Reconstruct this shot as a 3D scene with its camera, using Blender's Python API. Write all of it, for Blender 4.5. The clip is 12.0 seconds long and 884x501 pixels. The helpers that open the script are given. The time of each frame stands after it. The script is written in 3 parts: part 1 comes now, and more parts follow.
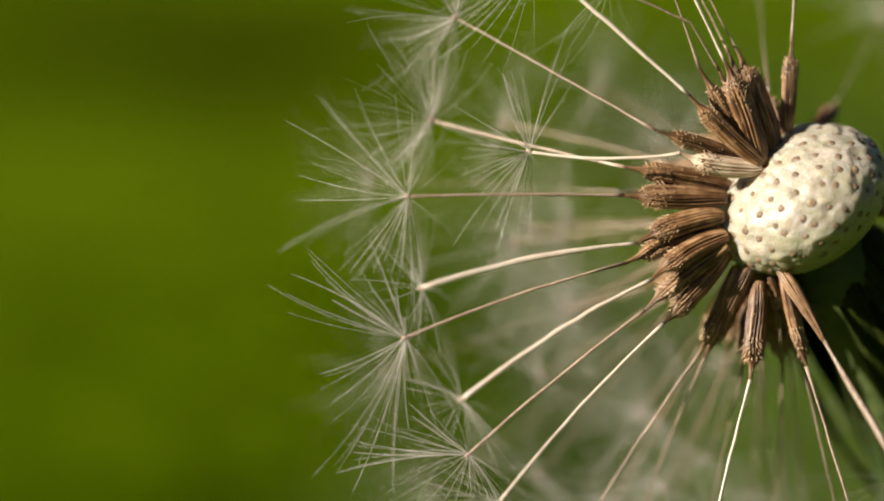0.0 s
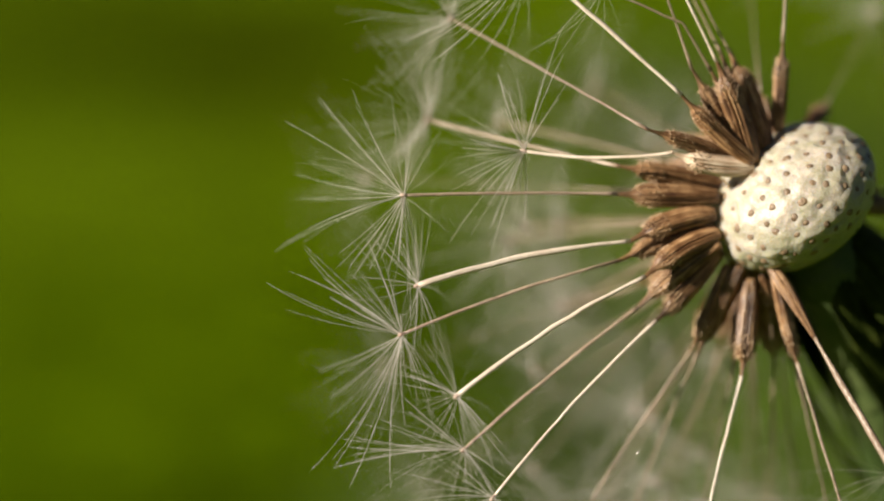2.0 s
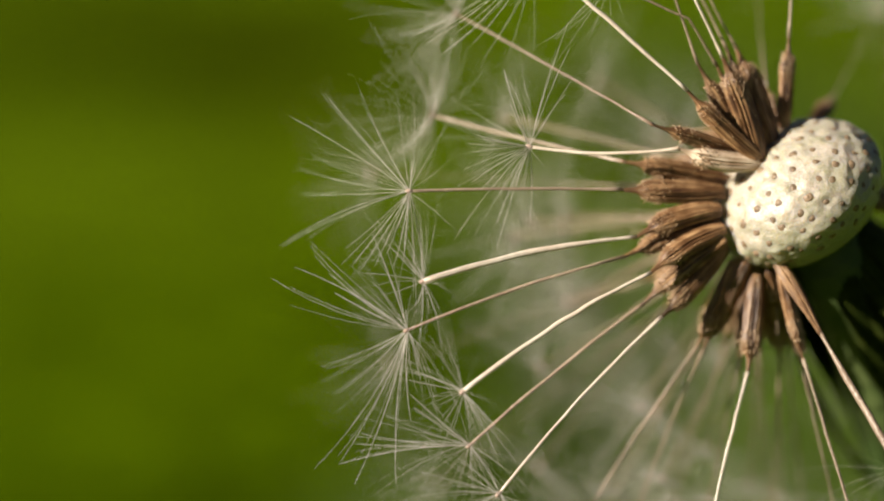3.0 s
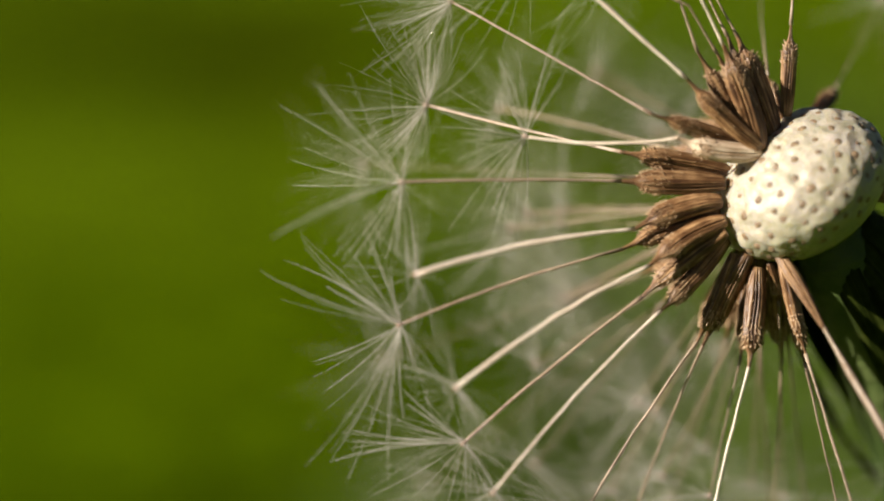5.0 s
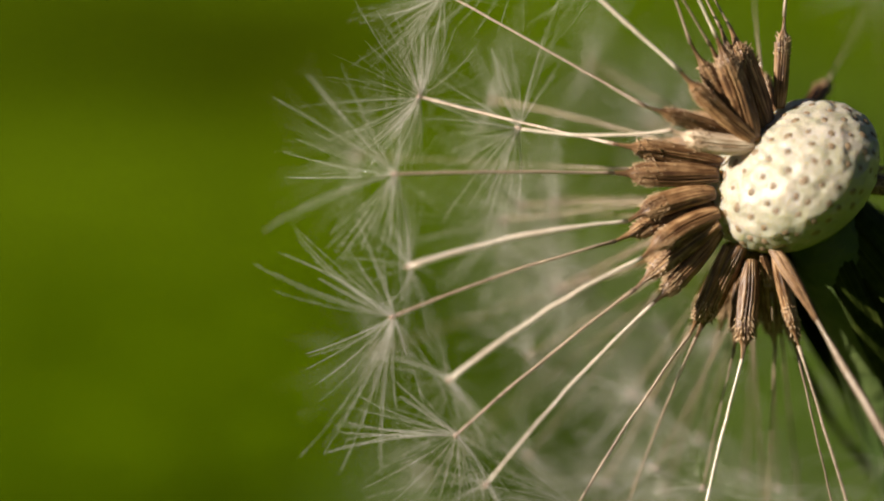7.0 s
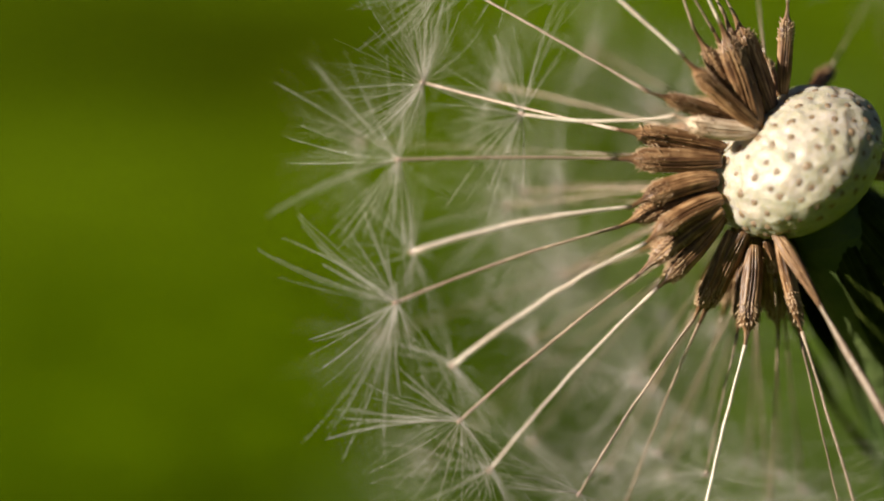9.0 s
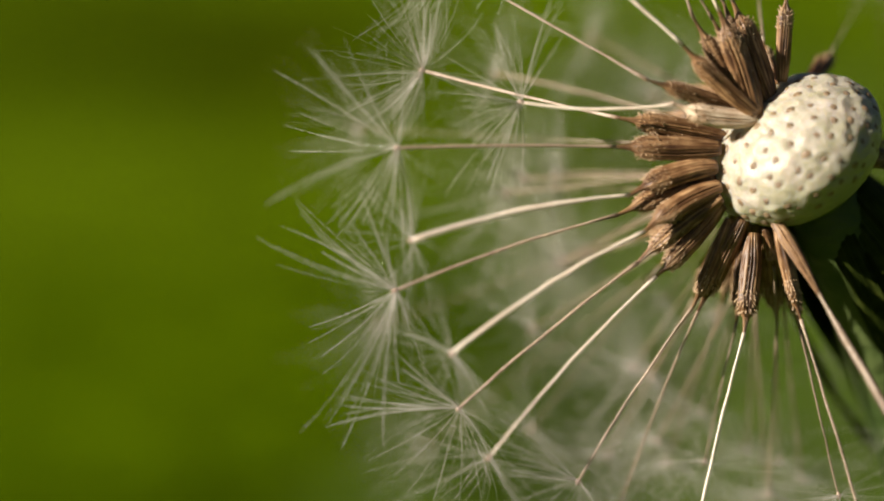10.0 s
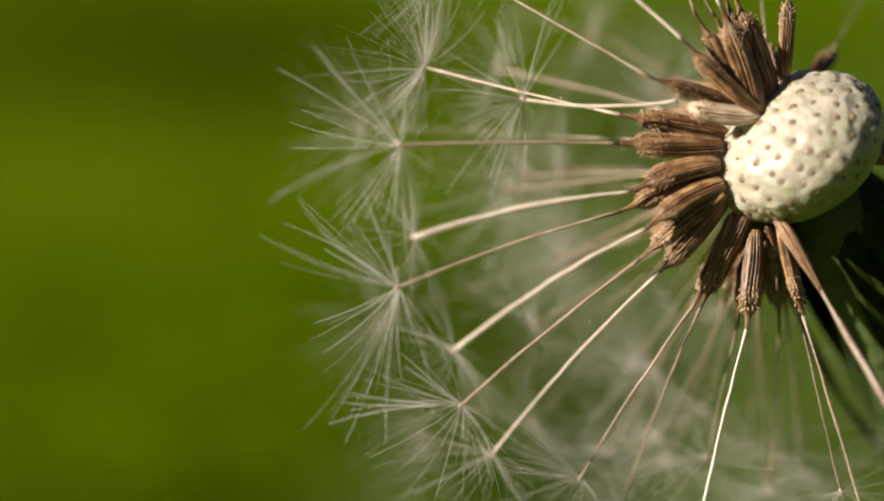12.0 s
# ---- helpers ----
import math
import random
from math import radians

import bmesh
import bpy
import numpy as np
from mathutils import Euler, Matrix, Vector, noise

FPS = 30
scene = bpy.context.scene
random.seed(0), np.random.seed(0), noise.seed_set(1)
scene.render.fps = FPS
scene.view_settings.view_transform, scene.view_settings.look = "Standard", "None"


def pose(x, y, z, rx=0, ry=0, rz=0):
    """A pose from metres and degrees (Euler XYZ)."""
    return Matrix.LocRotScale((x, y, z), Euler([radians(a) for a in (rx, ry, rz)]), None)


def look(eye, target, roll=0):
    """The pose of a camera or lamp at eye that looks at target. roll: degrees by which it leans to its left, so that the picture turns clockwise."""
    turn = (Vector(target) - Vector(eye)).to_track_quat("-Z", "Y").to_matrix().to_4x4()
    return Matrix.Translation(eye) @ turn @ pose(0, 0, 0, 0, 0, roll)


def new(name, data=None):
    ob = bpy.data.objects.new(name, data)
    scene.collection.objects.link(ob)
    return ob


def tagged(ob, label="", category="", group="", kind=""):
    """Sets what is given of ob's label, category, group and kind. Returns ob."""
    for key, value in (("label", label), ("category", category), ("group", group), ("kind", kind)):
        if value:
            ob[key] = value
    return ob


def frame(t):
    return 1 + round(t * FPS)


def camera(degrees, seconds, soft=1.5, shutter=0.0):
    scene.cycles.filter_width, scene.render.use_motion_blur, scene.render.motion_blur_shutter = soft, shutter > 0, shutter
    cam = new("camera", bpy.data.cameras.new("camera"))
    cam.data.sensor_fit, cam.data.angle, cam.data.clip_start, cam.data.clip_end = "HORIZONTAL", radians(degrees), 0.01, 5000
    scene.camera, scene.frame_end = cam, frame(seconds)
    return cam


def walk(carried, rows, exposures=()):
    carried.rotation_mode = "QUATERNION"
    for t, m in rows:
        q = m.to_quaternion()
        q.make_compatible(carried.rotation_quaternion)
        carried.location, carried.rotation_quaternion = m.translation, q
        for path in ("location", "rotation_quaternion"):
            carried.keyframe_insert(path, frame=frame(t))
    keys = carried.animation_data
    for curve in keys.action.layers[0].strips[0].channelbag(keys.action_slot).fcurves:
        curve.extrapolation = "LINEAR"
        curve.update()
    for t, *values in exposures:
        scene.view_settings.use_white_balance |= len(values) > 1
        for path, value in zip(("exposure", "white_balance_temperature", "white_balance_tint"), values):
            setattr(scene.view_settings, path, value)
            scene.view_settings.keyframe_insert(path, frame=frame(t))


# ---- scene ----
DEG, SECONDS = 15.965, 12.0
PITCH = 15.0                                   # the camera looks down on the meadow
HEAD = Vector((-0.020, -0.030, 0.215))         # middle of the receptacle, over the stem's foot at the origin
TURN = Matrix.Rotation(radians(-PITCH), 3, "X")
MM = 0.001


def place(v):
    """Head space (mm: right, away, up as the camera sees them) to metres over the stem's foot."""
    return HEAD + TURN @ (Vector(v) * MM)


# ---------------------------------------------------------------- camera
cam = camera(DEG, SECONDS, soft=1.9)
eye = place((-15.101, -132.600, -1.991))
CAM_POSE = Matrix.Translation(eye) @ pose(0, 0, 0, 90 - PITCH, 0, 0)
cam.data.dof.use_dof = True
cam.data.dof.focus_distance = 0.1316
cam.data.dof.aperture_fstop = 15.0
cam.data.dof.aperture_blades = 7
walk(cam, [(0.0, CAM_POSE), (12.0, CAM_POSE)], exposures=[(0.0, 0.85), (12.0, 0.85)])

# ---------------------------------------------------------------- light
SUN_HEAD = Vector((-0.79, -0.51, 0.35)).normalized()      # towards the sun, in head space
SUN_TO = TURN @ SUN_HEAD
elev, azim = math.asin(SUN_TO.z), math.atan2(SUN_TO.x, SUN_TO.y)
world = bpy.data.worlds.new("world")
scene.world = world
world.use_nodes = True
wn = world.node_tree
sky = wn.nodes.new("ShaderNodeTexSky")
sky.sky_type, sky.sun_disc = "NISHITA", False
sky.sun_elevation, sky.sun_rotation = elev, azim
wn.nodes["Background"].inputs["Strength"].default_value = 0.015
wn.links.new(sky.outputs[0], wn.nodes["Background"].inputs["Color"])
sun = new("sun", bpy.data.lights.new("sun", "SUN"))
sun.data.energy, sun.data.angle, sun.data.color = 5.0, radians(0.53), (1.0, 0.93, 0.82)
sun.matrix_world = look(SUN_TO * 20, (0, 0, 0))


# ---------------------------------------------------------------- materials
def material(name, dark, light, scale, rough=0.6, fine=0.3, bump=0.2, spec=0.4, translucent=0.0, vary=0.0, stretch=None):
    """Two colours mixed by a coarse and a fine noise, with relief; scale is features a metre."""
    m = bpy.data.materials.new(name)
    m.use_nodes = True
    n, l = m.node_tree.nodes, m.node_tree.links
    b = n["Principled BSDF"]
    co = n.new("ShaderNodeTexCoord")
    src = co.outputs["Object"]
    if stretch:
        mp = n.new("ShaderNodeMapping")
        mp.inputs["Scale"].default_value = stretch
        l.new(src, mp.inputs[0])
        src = mp.outputs[0]
    big, small = n.new("ShaderNodeTexNoise"), n.new("ShaderNodeTexNoise")
    big.inputs["Scale"].default_value, small.inputs["Scale"].default_value = scale, scale * 7
    big.inputs["Detail"].default_value, small.inputs["Detail"].default_value = 4, 3
    for q in (big, small):
        l.new(src, q.inputs["Vector"])
    mix = n.new("ShaderNodeMix")
    mix.inputs[0].default_value = fine
    l.new(big.outputs[0], mix.inputs[2]), l.new(small.outputs[0], mix.inputs[3])
    ramp = n.new("ShaderNodeValToRGB")
    ramp.color_ramp.elements[0].position, ramp.color_ramp.elements[1].position = 0.36, 0.66
    ramp.color_ramp.elements[0].color, ramp.color_ramp.elements[1].color = (*dark, 1), (*light, 1)
    l.new(mix.outputs[0], ramp.inputs[0])
    out = ramp.outputs[0]
    if vary:
        info, hsv, mul = n.new("ShaderNodeObjectInfo"), n.new("ShaderNodeHueSaturation"), n.new("ShaderNodeMapRange")
        mul.inputs[3].default_value, mul.inputs[4].default_value = 1 - vary, 1 + vary
        l.new(info.outputs["Random"], mul.inputs[0]), l.new(mul.outputs[0], hsv.inputs["Value"])
        l.new(out, hsv.inputs["Color"])
        out = hsv.outputs[0]
    l.new(out, b.inputs["Base Color"])
    b.inputs["Roughness"].default_value, b.inputs["Specular IOR Level"].default_value = rough, spec
    if bump:
        bp = n.new("ShaderNodeBump")
        bp.inputs["Strength"].default_value, bp.inputs["Distance"].default_value = bump, 0.3 / scale
        l.new(small.outputs[0], bp.inputs["Height"]), l.new(bp.outputs[0], b.inputs["Normal"])
    if translucent:
        tr, ad = n.new("ShaderNodeBsdfTranslucent"), n.new("ShaderNodeMixShader")
        ad.inputs[0].default_value = translucent
        l.new(out, tr.inputs["Color"]), l.new(b.outputs[0], ad.inputs[1]), l.new(tr.outputs[0], ad.inputs[2])
        l.new(ad.outputs[0], n["Material Output"].inputs["Surface"])
    return m


def husk(name, dark, mid, light, rough=0.42, spec=0.5):
    """Dry husk, streaked along its length (u round it, v along it) with darker furrows."""
    m = bpy.data.materials.new(name)
    m.use_nodes = True
    n, l = m.node_tree.nodes, m.node_tree.links
    b = n["Principled BSDF"]
    co, mp, info = n.new("ShaderNodeTexCoord"), n.new("ShaderNodeMapping"), n.new("ShaderNodeObjectInfo")
    mp.inputs["Scale"].default_value = (34, 1.8, 1)
    off = n.new("ShaderNodeVectorMath")
    off.operation = "SCALE"
    off.inputs[0].default_value = (7, 5, 3)
    l.new(info.outputs["Random"], off.inputs["Scale"]), l.new(off.outputs[0], mp.inputs["Location"])
    l.new(co.outputs["UV"], mp.inputs[0])
    streak, blotch = n.new("ShaderNodeTexNoise"), n.new("ShaderNodeTexNoise")
    streak.inputs["Scale"].default_value, streak.inputs["Detail"].default_value = 1.0, 5
    blotch.inputs["Scale"].default_value, blotch.inputs["Detail"].default_value = 1400, 3
    l.new(mp.outputs[0], streak.inputs["Vector"]), l.new(co.outputs["Object"], blotch.inputs["Vector"])
    mix = n.new("ShaderNodeMix")
    mix.inputs[0].default_value = 0.35
    l.new(streak.outputs[0], mix.inputs[2]), l.new(blotch.outputs[0], mix.inputs[3])
    ramp = n.new("ShaderNodeValToRGB")
    e = ramp.color_ramp.elements
    e[0].position, e[0].color, e[1].position, e[1].color = 0.38, (*dark, 1), 0.62, (*light, 1)
    k = e.new(0.5)
    k.color = (*mid, 1)
    l.new(mix.outputs[0], ramp.inputs[0])
    hsv, rng_ = n.new("ShaderNodeHueSaturation"), n.new("ShaderNodeMapRange")
    rng_.inputs[3].default_value, rng_.inputs[4].default_value = 0.78, 1.15
    l.new(info.outputs["Random"], rng_.inputs[0]), l.new(rng_.outputs[0], hsv.inputs["Value"]), l.new(ramp.outputs[0], hsv.inputs["Color"])
    l.new(hsv.outputs[0], b.inputs["Base Color"])
    b.inputs["Roughness"].default_value, b.inputs["Specular IOR Level"].default_value = rough, spec
    bp = n.new("ShaderNodeBump")
    bp.inputs["Strength"].default_value, bp.inputs["Distance"].default_value = 0.6, 0.00010
    l.new(mix.outputs[0], bp.inputs["Height"]), l.new(bp.outputs[0], b.inputs["Normal"])
    return m


ACHENE = husk("achene_husk", (0.058, 0.024, 0.009), (0.165, 0.080, 0.032), (0.43, 0.255, 0.122))
ACHENE_PALE = husk("pale_husk", (0.34, 0.21, 0.12), (0.58, 0.44, 0.30), (0.74, 0.62, 0.47))
SPINE = material("husk_spine", (0.27, 0.16, 0.08), (0.52, 0.36, 0.21), 3000, rough=0.45, bump=0.0, spec=0.5)
BEAK = material("beak_stalk", (0.25, 0.17, 0.115), (0.39, 0.29, 0.205), 700, rough=0.36, bump=0.25, spec=0.5, vary=0.15)
BEAK_ROSY = material("rosy_beak_stalk", (0.40, 0.285, 0.20), (0.66, 0.525, 0.41), 900, rough=0.42, bump=0.35, spec=0.5, vary=0.06)
BEAK_PALE = material("pale_beak_stalk", (0.62, 0.49, 0.37), (0.79, 0.68, 0.55), 500, rough=0.36, bump=0.10, spec=0.5, vary=0.08)
HAIR = material("pappus_hair", (0.62, 0.565, 0.49), (0.90, 0.84, 0.745), 1500, rough=0.16, bump=0.0, spec=1.0, translucent=0.35)
KNOB = material("pappus_disc", (0.36, 0.24, 0.18), (0.58, 0.44, 0.35), 2000, rough=0.6, bump=0.2)
FLESH = material("receptacle_flesh", (0.34, 0.315, 0.205), (0.57, 0.485, 0.405), 1300, rough=0.40, fine=0.4, bump=0.25, spec=0.6)
SCAR = material("scar_rim", (0.15, 0.095, 0.050), (0.34, 0.235, 0.14), 2600, rough=0.45, bump=0.4, vary=0.3)
PIT = material("scar_point", (0.15, 0.09, 0.05), (0.32, 0.22, 0.13), 2600, rough=0.30, bump=0.2)
BRACT = husk("bract_leaf", (0.020, 0.032, 0.004), (0.042, 0.060, 0.008), (0.085, 0.10, 0.016), 0.65, 0.08)
STEM = material("stem_skin", (0.05, 0.08, 0.02), (0.10, 0.12, 0.04), 160, rough=0.55, bump=0.2, spec=0.2)
GRASS = material("grass_blade", (0.0591, 0.1061, 0.0008), (0.1036, 0.1661, 0.0014), 22, rough=0.8, bump=0.0, spec=0.0, translucent=0.35)
# bright and dark leaf colours stand in for lit and shaded meadow
LIT_LEAF = material("lit_leaf", (0.1602, 0.2609, 0.0009), (0.2332, 0.3483, 0.0031), 60, rough=0.8, bump=0.15, spec=0.0, translucent=0.3)
SHADE_LEAF = material("shade_leaf", (0.058, 0.080, 0.0012), (0.096, 0.120, 0.0019), 60, rough=0.8, bump=0.15, spec=0.0, translucent=0.2)
GREY_LEAF = material("grey_green_leaf", (0.126, 0.200, 0.029), (0.186, 0.272, 0.050), 60, rough=0.8, bump=0.15, spec=0.0, translucent=0.3)
SOIL = material("meadow_floor", (0.0541, 0.0867, 0.0008), (0.0946, 0.1431, 0.0029), 30, rough=0.95, bump=0.5, spec=0.0)


# ---------------------------------------------------------------- mesh helpers
def part(name, bm, mat, parent=None, label="", smooth=True):
    """Links a bmesh as one mesh object under a thing or a part."""
    me = bpy.data.meshes.new(name)
    bm.normal_update()
    bm.to_mesh(me)
    bm.free()
    for mt in mat if isinstance(mat, (tuple, list)) else (mat,):
        me.materials.append(mt)
    if smooth:
        me.shade_smooth()
    ob = new(name, me)
    ob.parent = parent
    if label:
        tagged(ob, label)
    return ob


def frames_along(pts):
    """Two side vectors at each point of a line."""
    out, u = [], None
    for i, p in enumerate(pts):
        d = (pts[min(i + 1, len(pts) - 1)] - pts[max(i - 1, 0)]).normalized()
        if u is None:
            u = d.orthogonal().normalized()
        u = (u - d * u.dot(d)).normalized()
        out.append((d, u, d.cross(u)))
    return out


def tube(bm, pts, radii, sides=6, close=True, squash=1.0, wob=None):
    """A tube along pts; wob(i, a) changes the radius."""
    rings = []
    for i, (p, (d, u, v)) in enumerate(zip(pts, frames_along(pts))):
        ring = []
        for k in range(sides):
            a = 2 * math.pi * k / sides
            r = radii[i] * (wob(i, a) if wob else 1)
            ring.append(bm.verts.new(p + u * (r * math.cos(a)) + v * (r * squash * math.sin(a))))
        rings.append(ring)
    for a, b in zip(rings, rings[1:]):
        for k in range(sides):
            bm.faces.new((a[k], a[(k + 1) % sides], b[(k + 1) % sides], b[k]))
    if close and sides > 2:
        bm.faces.new(rings[0][::-1])
        bm.faces.new(rings[-1])
    return rings


def bezier(a, b, c, n):
    return [a * (1 - t) ** 2 + b * (2 * t * (1 - t)) + c * t * t for t in (i / n for i in range(n + 1))]


# ---------------------------------------------------------------- ground and meadow
def ground():
    bm = bmesh.new()
    cuts = (-900, -120, -20, -4, -1, -0.4, 0.4, 1, 2, 4, 20, 120, 900)
    grid = [[bm.verts.new((x, y, 0.012 * noise.noise((x * 2.1, y * 2.1, 3)) - 0.012 if max(abs(x), abs(y)) < 30 else -0.012)) for x in cuts] for y in cuts]
    for j in range(len(cuts) - 1):
        for i in range(len(cuts) - 1):
            bm.faces.new((grid[j][i], grid[j][i + 1], grid[j + 1][i + 1], grid[j + 1][i]))
    tagged(part("ground", bm, SOIL), "mossy green meadow ground far behind the seed head", "ground", kind="structure")


def grass():
    rng = random.Random(4)
    verts, faces = [], []

    def blade(x, y, h, w, lean, az):
        dx, dy = math.cos(az), math.sin(az)
        base = len(verts)
        for k, (f, ww) in enumerate(((0, 1), (0.45, 0.85), (0.8, 0.5), (1, 0.06))):
            o = lean * f * f
            cx, cy, cz = x + dx * o, y + dy * o, -0.014 + h * f * (1 - 0.25 * f * lean / max(h, 1e-4))
            verts.append((cx - dy * w * ww, cy + dx * w * ww, cz))
            verts.append((cx + dy * w * ww, cy - dx * w * ww, cz))
        for k in range(3):
            q = base + 2 * k
            faces.append((q, q + 1, q + 3, q + 2))

    for _ in range(42000):
        r, a = 4.5 * rng.random() ** 1.9, rng.uniform(0, 6.28)
        x, y = r * math.cos(a), 0.45 + r * math.sin(a)
        if noise.noise((x * 9, y * 6, 1.5)) < -0.22:
            continue
        blade(x, y, rng.uniform(0.008, 0.026), rng.uniform(0.0011, 0.0024) * (1 + 0.5 * r), rng.uniform(0.003, 0.018), rng.uniform(0, 6.28))
    me = bpy.data.meshes.new("grass")
    me.from_pydata(verts, [], faces)
    me.materials.append(GRASS)
    tagged(new("grass", me), "blurred green meadow grass far behind the seed head", "grass", kind="stuff")


def rosette(x, y, n, size, seed_no, mat, colour):
    """A low weed of broad leaves, added to tone the meadow."""
    rng = random.Random(seed_no)
    top = new("added_weed")
    top.location = (x, y, -0.012)
    tagged(top, f"blurred {colour} broad-leaved weed added to tone the meadow grass", "weed", group="weeds in the meadow")
    for i in range(n):
        az, ln, up = i * 2.4 + rng.uniform(-0.3, 0.3), size * rng.uniform(0.7, 1.1), rng.uniform(0.1, 0.45)
        bm = bmesh.new()
        d, s = Vector((math.cos(az), math.sin(az), 0)), Vector((-math.sin(az), math.cos(az), 0))
        rows = []
        for k in range(8):
            f = k / 7
            c = d * (ln * f) + Vector((0, 0, ln * up * (f - 0.55 * f * f) + 0.001))
            w = ln * 0.24 * math.sin(math.pi * min(1, 0.06 + 0.94 * f) ** 0.8) + 0.001
            fold = Vector((0, 0, w * 0.3))
            rows.append([bm.verts.new(c + s * w + fold), bm.verts.new(c), bm.verts.new(c - s * w + fold)])
        for a, b in zip(rows, rows[1:]):
            for k in (0, 1):
                bm.faces.new((a[k], a[k + 1], b[k + 1], b[k]))
        bmesh.ops.solidify(bm, geom=bm.faces[:], thickness=0.0006)
        part("leaf", bm, mat, top)


ground()
grass()
# weeds added for tone: the yellow-green ones paint the meadow's lit patch
rosette(-0.150, 0.760, 9, 0.050, 41, LIT_LEAF, "yellow-green")
rosette(-0.122, 0.747, 10, 0.054, 42, LIT_LEAF, "yellow-green")
rosette(-0.096, 0.712, 9, 0.050, 43, LIT_LEAF, "yellow-green")
rosette(-0.130, 0.679, 10, 0.052, 44, LIT_LEAF, "yellow-green")
rosette(-0.105, 0.658, 10, 0.052, 45, LIT_LEAF, "yellow-green")
rosette(-0.142, 0.629, 9, 0.050, 46, LIT_LEAF, "yellow-green")
rosette(-0.115, 0.610, 10, 0.052, 47, LIT_LEAF, "yellow-green")
rosette(-0.086, 0.602, 9, 0.048, 48, LIT_LEAF, "yellow-green")
rosette(-0.098, 0.559, 9, 0.048, 49, LIT_LEAF, "yellow-green")
rosette(-0.124, 0.556, 9, 0.048, 50, LIT_LEAF, "yellow-green")
rosette(-0.140, 0.568, 9, 0.044, 51, LIT_LEAF, "yellow-green")
# dark weeds put the shade of the far meadow into leaf colour
rosette(-0.207, 1.108, 10, 0.072, 52, SHADE_LEAF, "dark green")
rosette(-0.165, 1.150, 9, 0.066, 53, SHADE_LEAF, "dark green")
rosette(-0.117, 1.030, 9, 0.060, 54, SHADE_LEAF, "dark green")
rosette(-0.091, 1.096, 9, 0.066, 56, SHADE_LEAF, "dark green")
# grey-green weeds, added to grey the meadow behind the head
rosette(-0.000, 0.724, 12, 0.084, 21, GREY_LEAF, "grey-green")
rosette(0.039, 0.605, 12, 0.080, 22, GREY_LEAF, "grey-green")
rosette(-0.006, 0.534, 12, 0.070, 23, GREY_LEAF, "grey-green")
rosette(0.030, 0.510, 12, 0.070, 25, GREY_LEAF, "grey-green")
rosette(0.092, 0.888, 12, 0.089, 24, GREY_LEAF, "grey-green")
rosette(0.045, 0.954, 12, 0.090, 26, GREY_LEAF, "grey-green")
rosette(-0.038, 0.474, 10, 0.061, 27, GREY_LEAF, "grey-green")
rosette(0.008, 0.457, 10, 0.061, 28, GREY_LEAF, "grey-green")
rosette(0.044, 0.457, 10, 0.061, 29, GREY_LEAF, "grey-green")

# ---------------------------------------------------------------- the dandelion
dandelion = new("dandelion")
tagged(dandelion, "half-bare dandelion seed head with brown seeds and white down", "dandelion")
AXIS = Vector((-0.53, -0.38, 0.76)).normalized()     # the head's own axis, in head space
SIDE = Vector((0.0, 0.0, 1.0)).cross(AXIS).normalized()
OVER = AXIS.cross(SIDE)
RAD, FLAT, UNDER = 3.94, 0.74, 0.70
SEAT = Vector((0.17, 1.2, 0.08))
DENT = Vector((-0.62, 0.08, 0.78)).normalized()       # the hollow under the upper seeds


def green_rim():
    """The flesh turns green towards its rim, under the last scars; shade there is painted in by deepening the green."""
    n, l = FLESH.node_tree.nodes, FLESH.node_tree.links
    b = n["Principled BSDF"]
    b.inputs["Subsurface Weight"].default_value, b.inputs["Subsurface Scale"].default_value = 0.85, 0.00060
    b.inputs["Subsurface Radius"].default_value = (1.0, 0.80, 0.45)
    pale = b.inputs["Base Color"].links[0].from_socket
    co, dot, wave = n.new("ShaderNodeTexCoord"), n.new("ShaderNodeVectorMath"), n.new("ShaderNodeTexNoise")
    dot.operation = "DOT_PRODUCT"
    dot.inputs[1].default_value = TURN @ AXIS
    l.new(co.outputs["Object"], dot.inputs[0]), l.new(co.outputs["Object"], wave.inputs["Vector"])
    wave.inputs["Scale"].default_value = 600
    level = (TURN @ AXIS).dot(place(SEAT))
    rise, sway_, mix = n.new("ShaderNodeMapRange"), n.new("ShaderNodeMath"), n.new("ShaderNodeMix")
    sway_.operation, sway_.inputs[1].default_value = "MULTIPLY_ADD", 0.0016
    l.new(wave.outputs[0], sway_.inputs[0]), l.new(dot.outputs["Value"], sway_.inputs[2])
    rise.inputs[1].default_value, rise.inputs[2].default_value = level + 0.0016, level - 0.0018
    l.new(sway_.outputs[0], rise.inputs[0]), l.new(rise.outputs[0], mix.inputs[0])
    mix.data_type = "RGBA"
    l.new(pale, mix.inputs[6])
    # rim green, taken darker than its pigment for the shaded underside
    mix.inputs[7].default_value = (0.27, 0.29, 0.125, 1)
    l.new(mix.outputs[2], b.inputs["Base Color"])


def dome(theta, phi, lift=0.0):
    """A point of the receptacle, in head space: theta from the axis, phi round it."""
    r = RAD + lift
    z = math.cos(theta)
    ring = SIDE * math.cos(phi) + OVER * math.sin(phi)
    p = ring * (r * math.sin(theta) * (1 + 0.16 * min(0, z))) + AXIS * ((r * FLAT + (lift * (1 - FLAT))) * z if z > 0 else r * UNDER * z)
    near = p.angle(DENT)
    return SEAT + p * (1 - 0.16 * math.exp(-(near / 0.40) ** 2))


def dome_normal(theta, phi):
    e = 0.01
    a = dome(theta + e, phi) - dome(theta - e, phi)
    b = dome(theta, phi + e) - dome(theta, phi - e)
    return a.cross(b).normalized()


SCARS = []
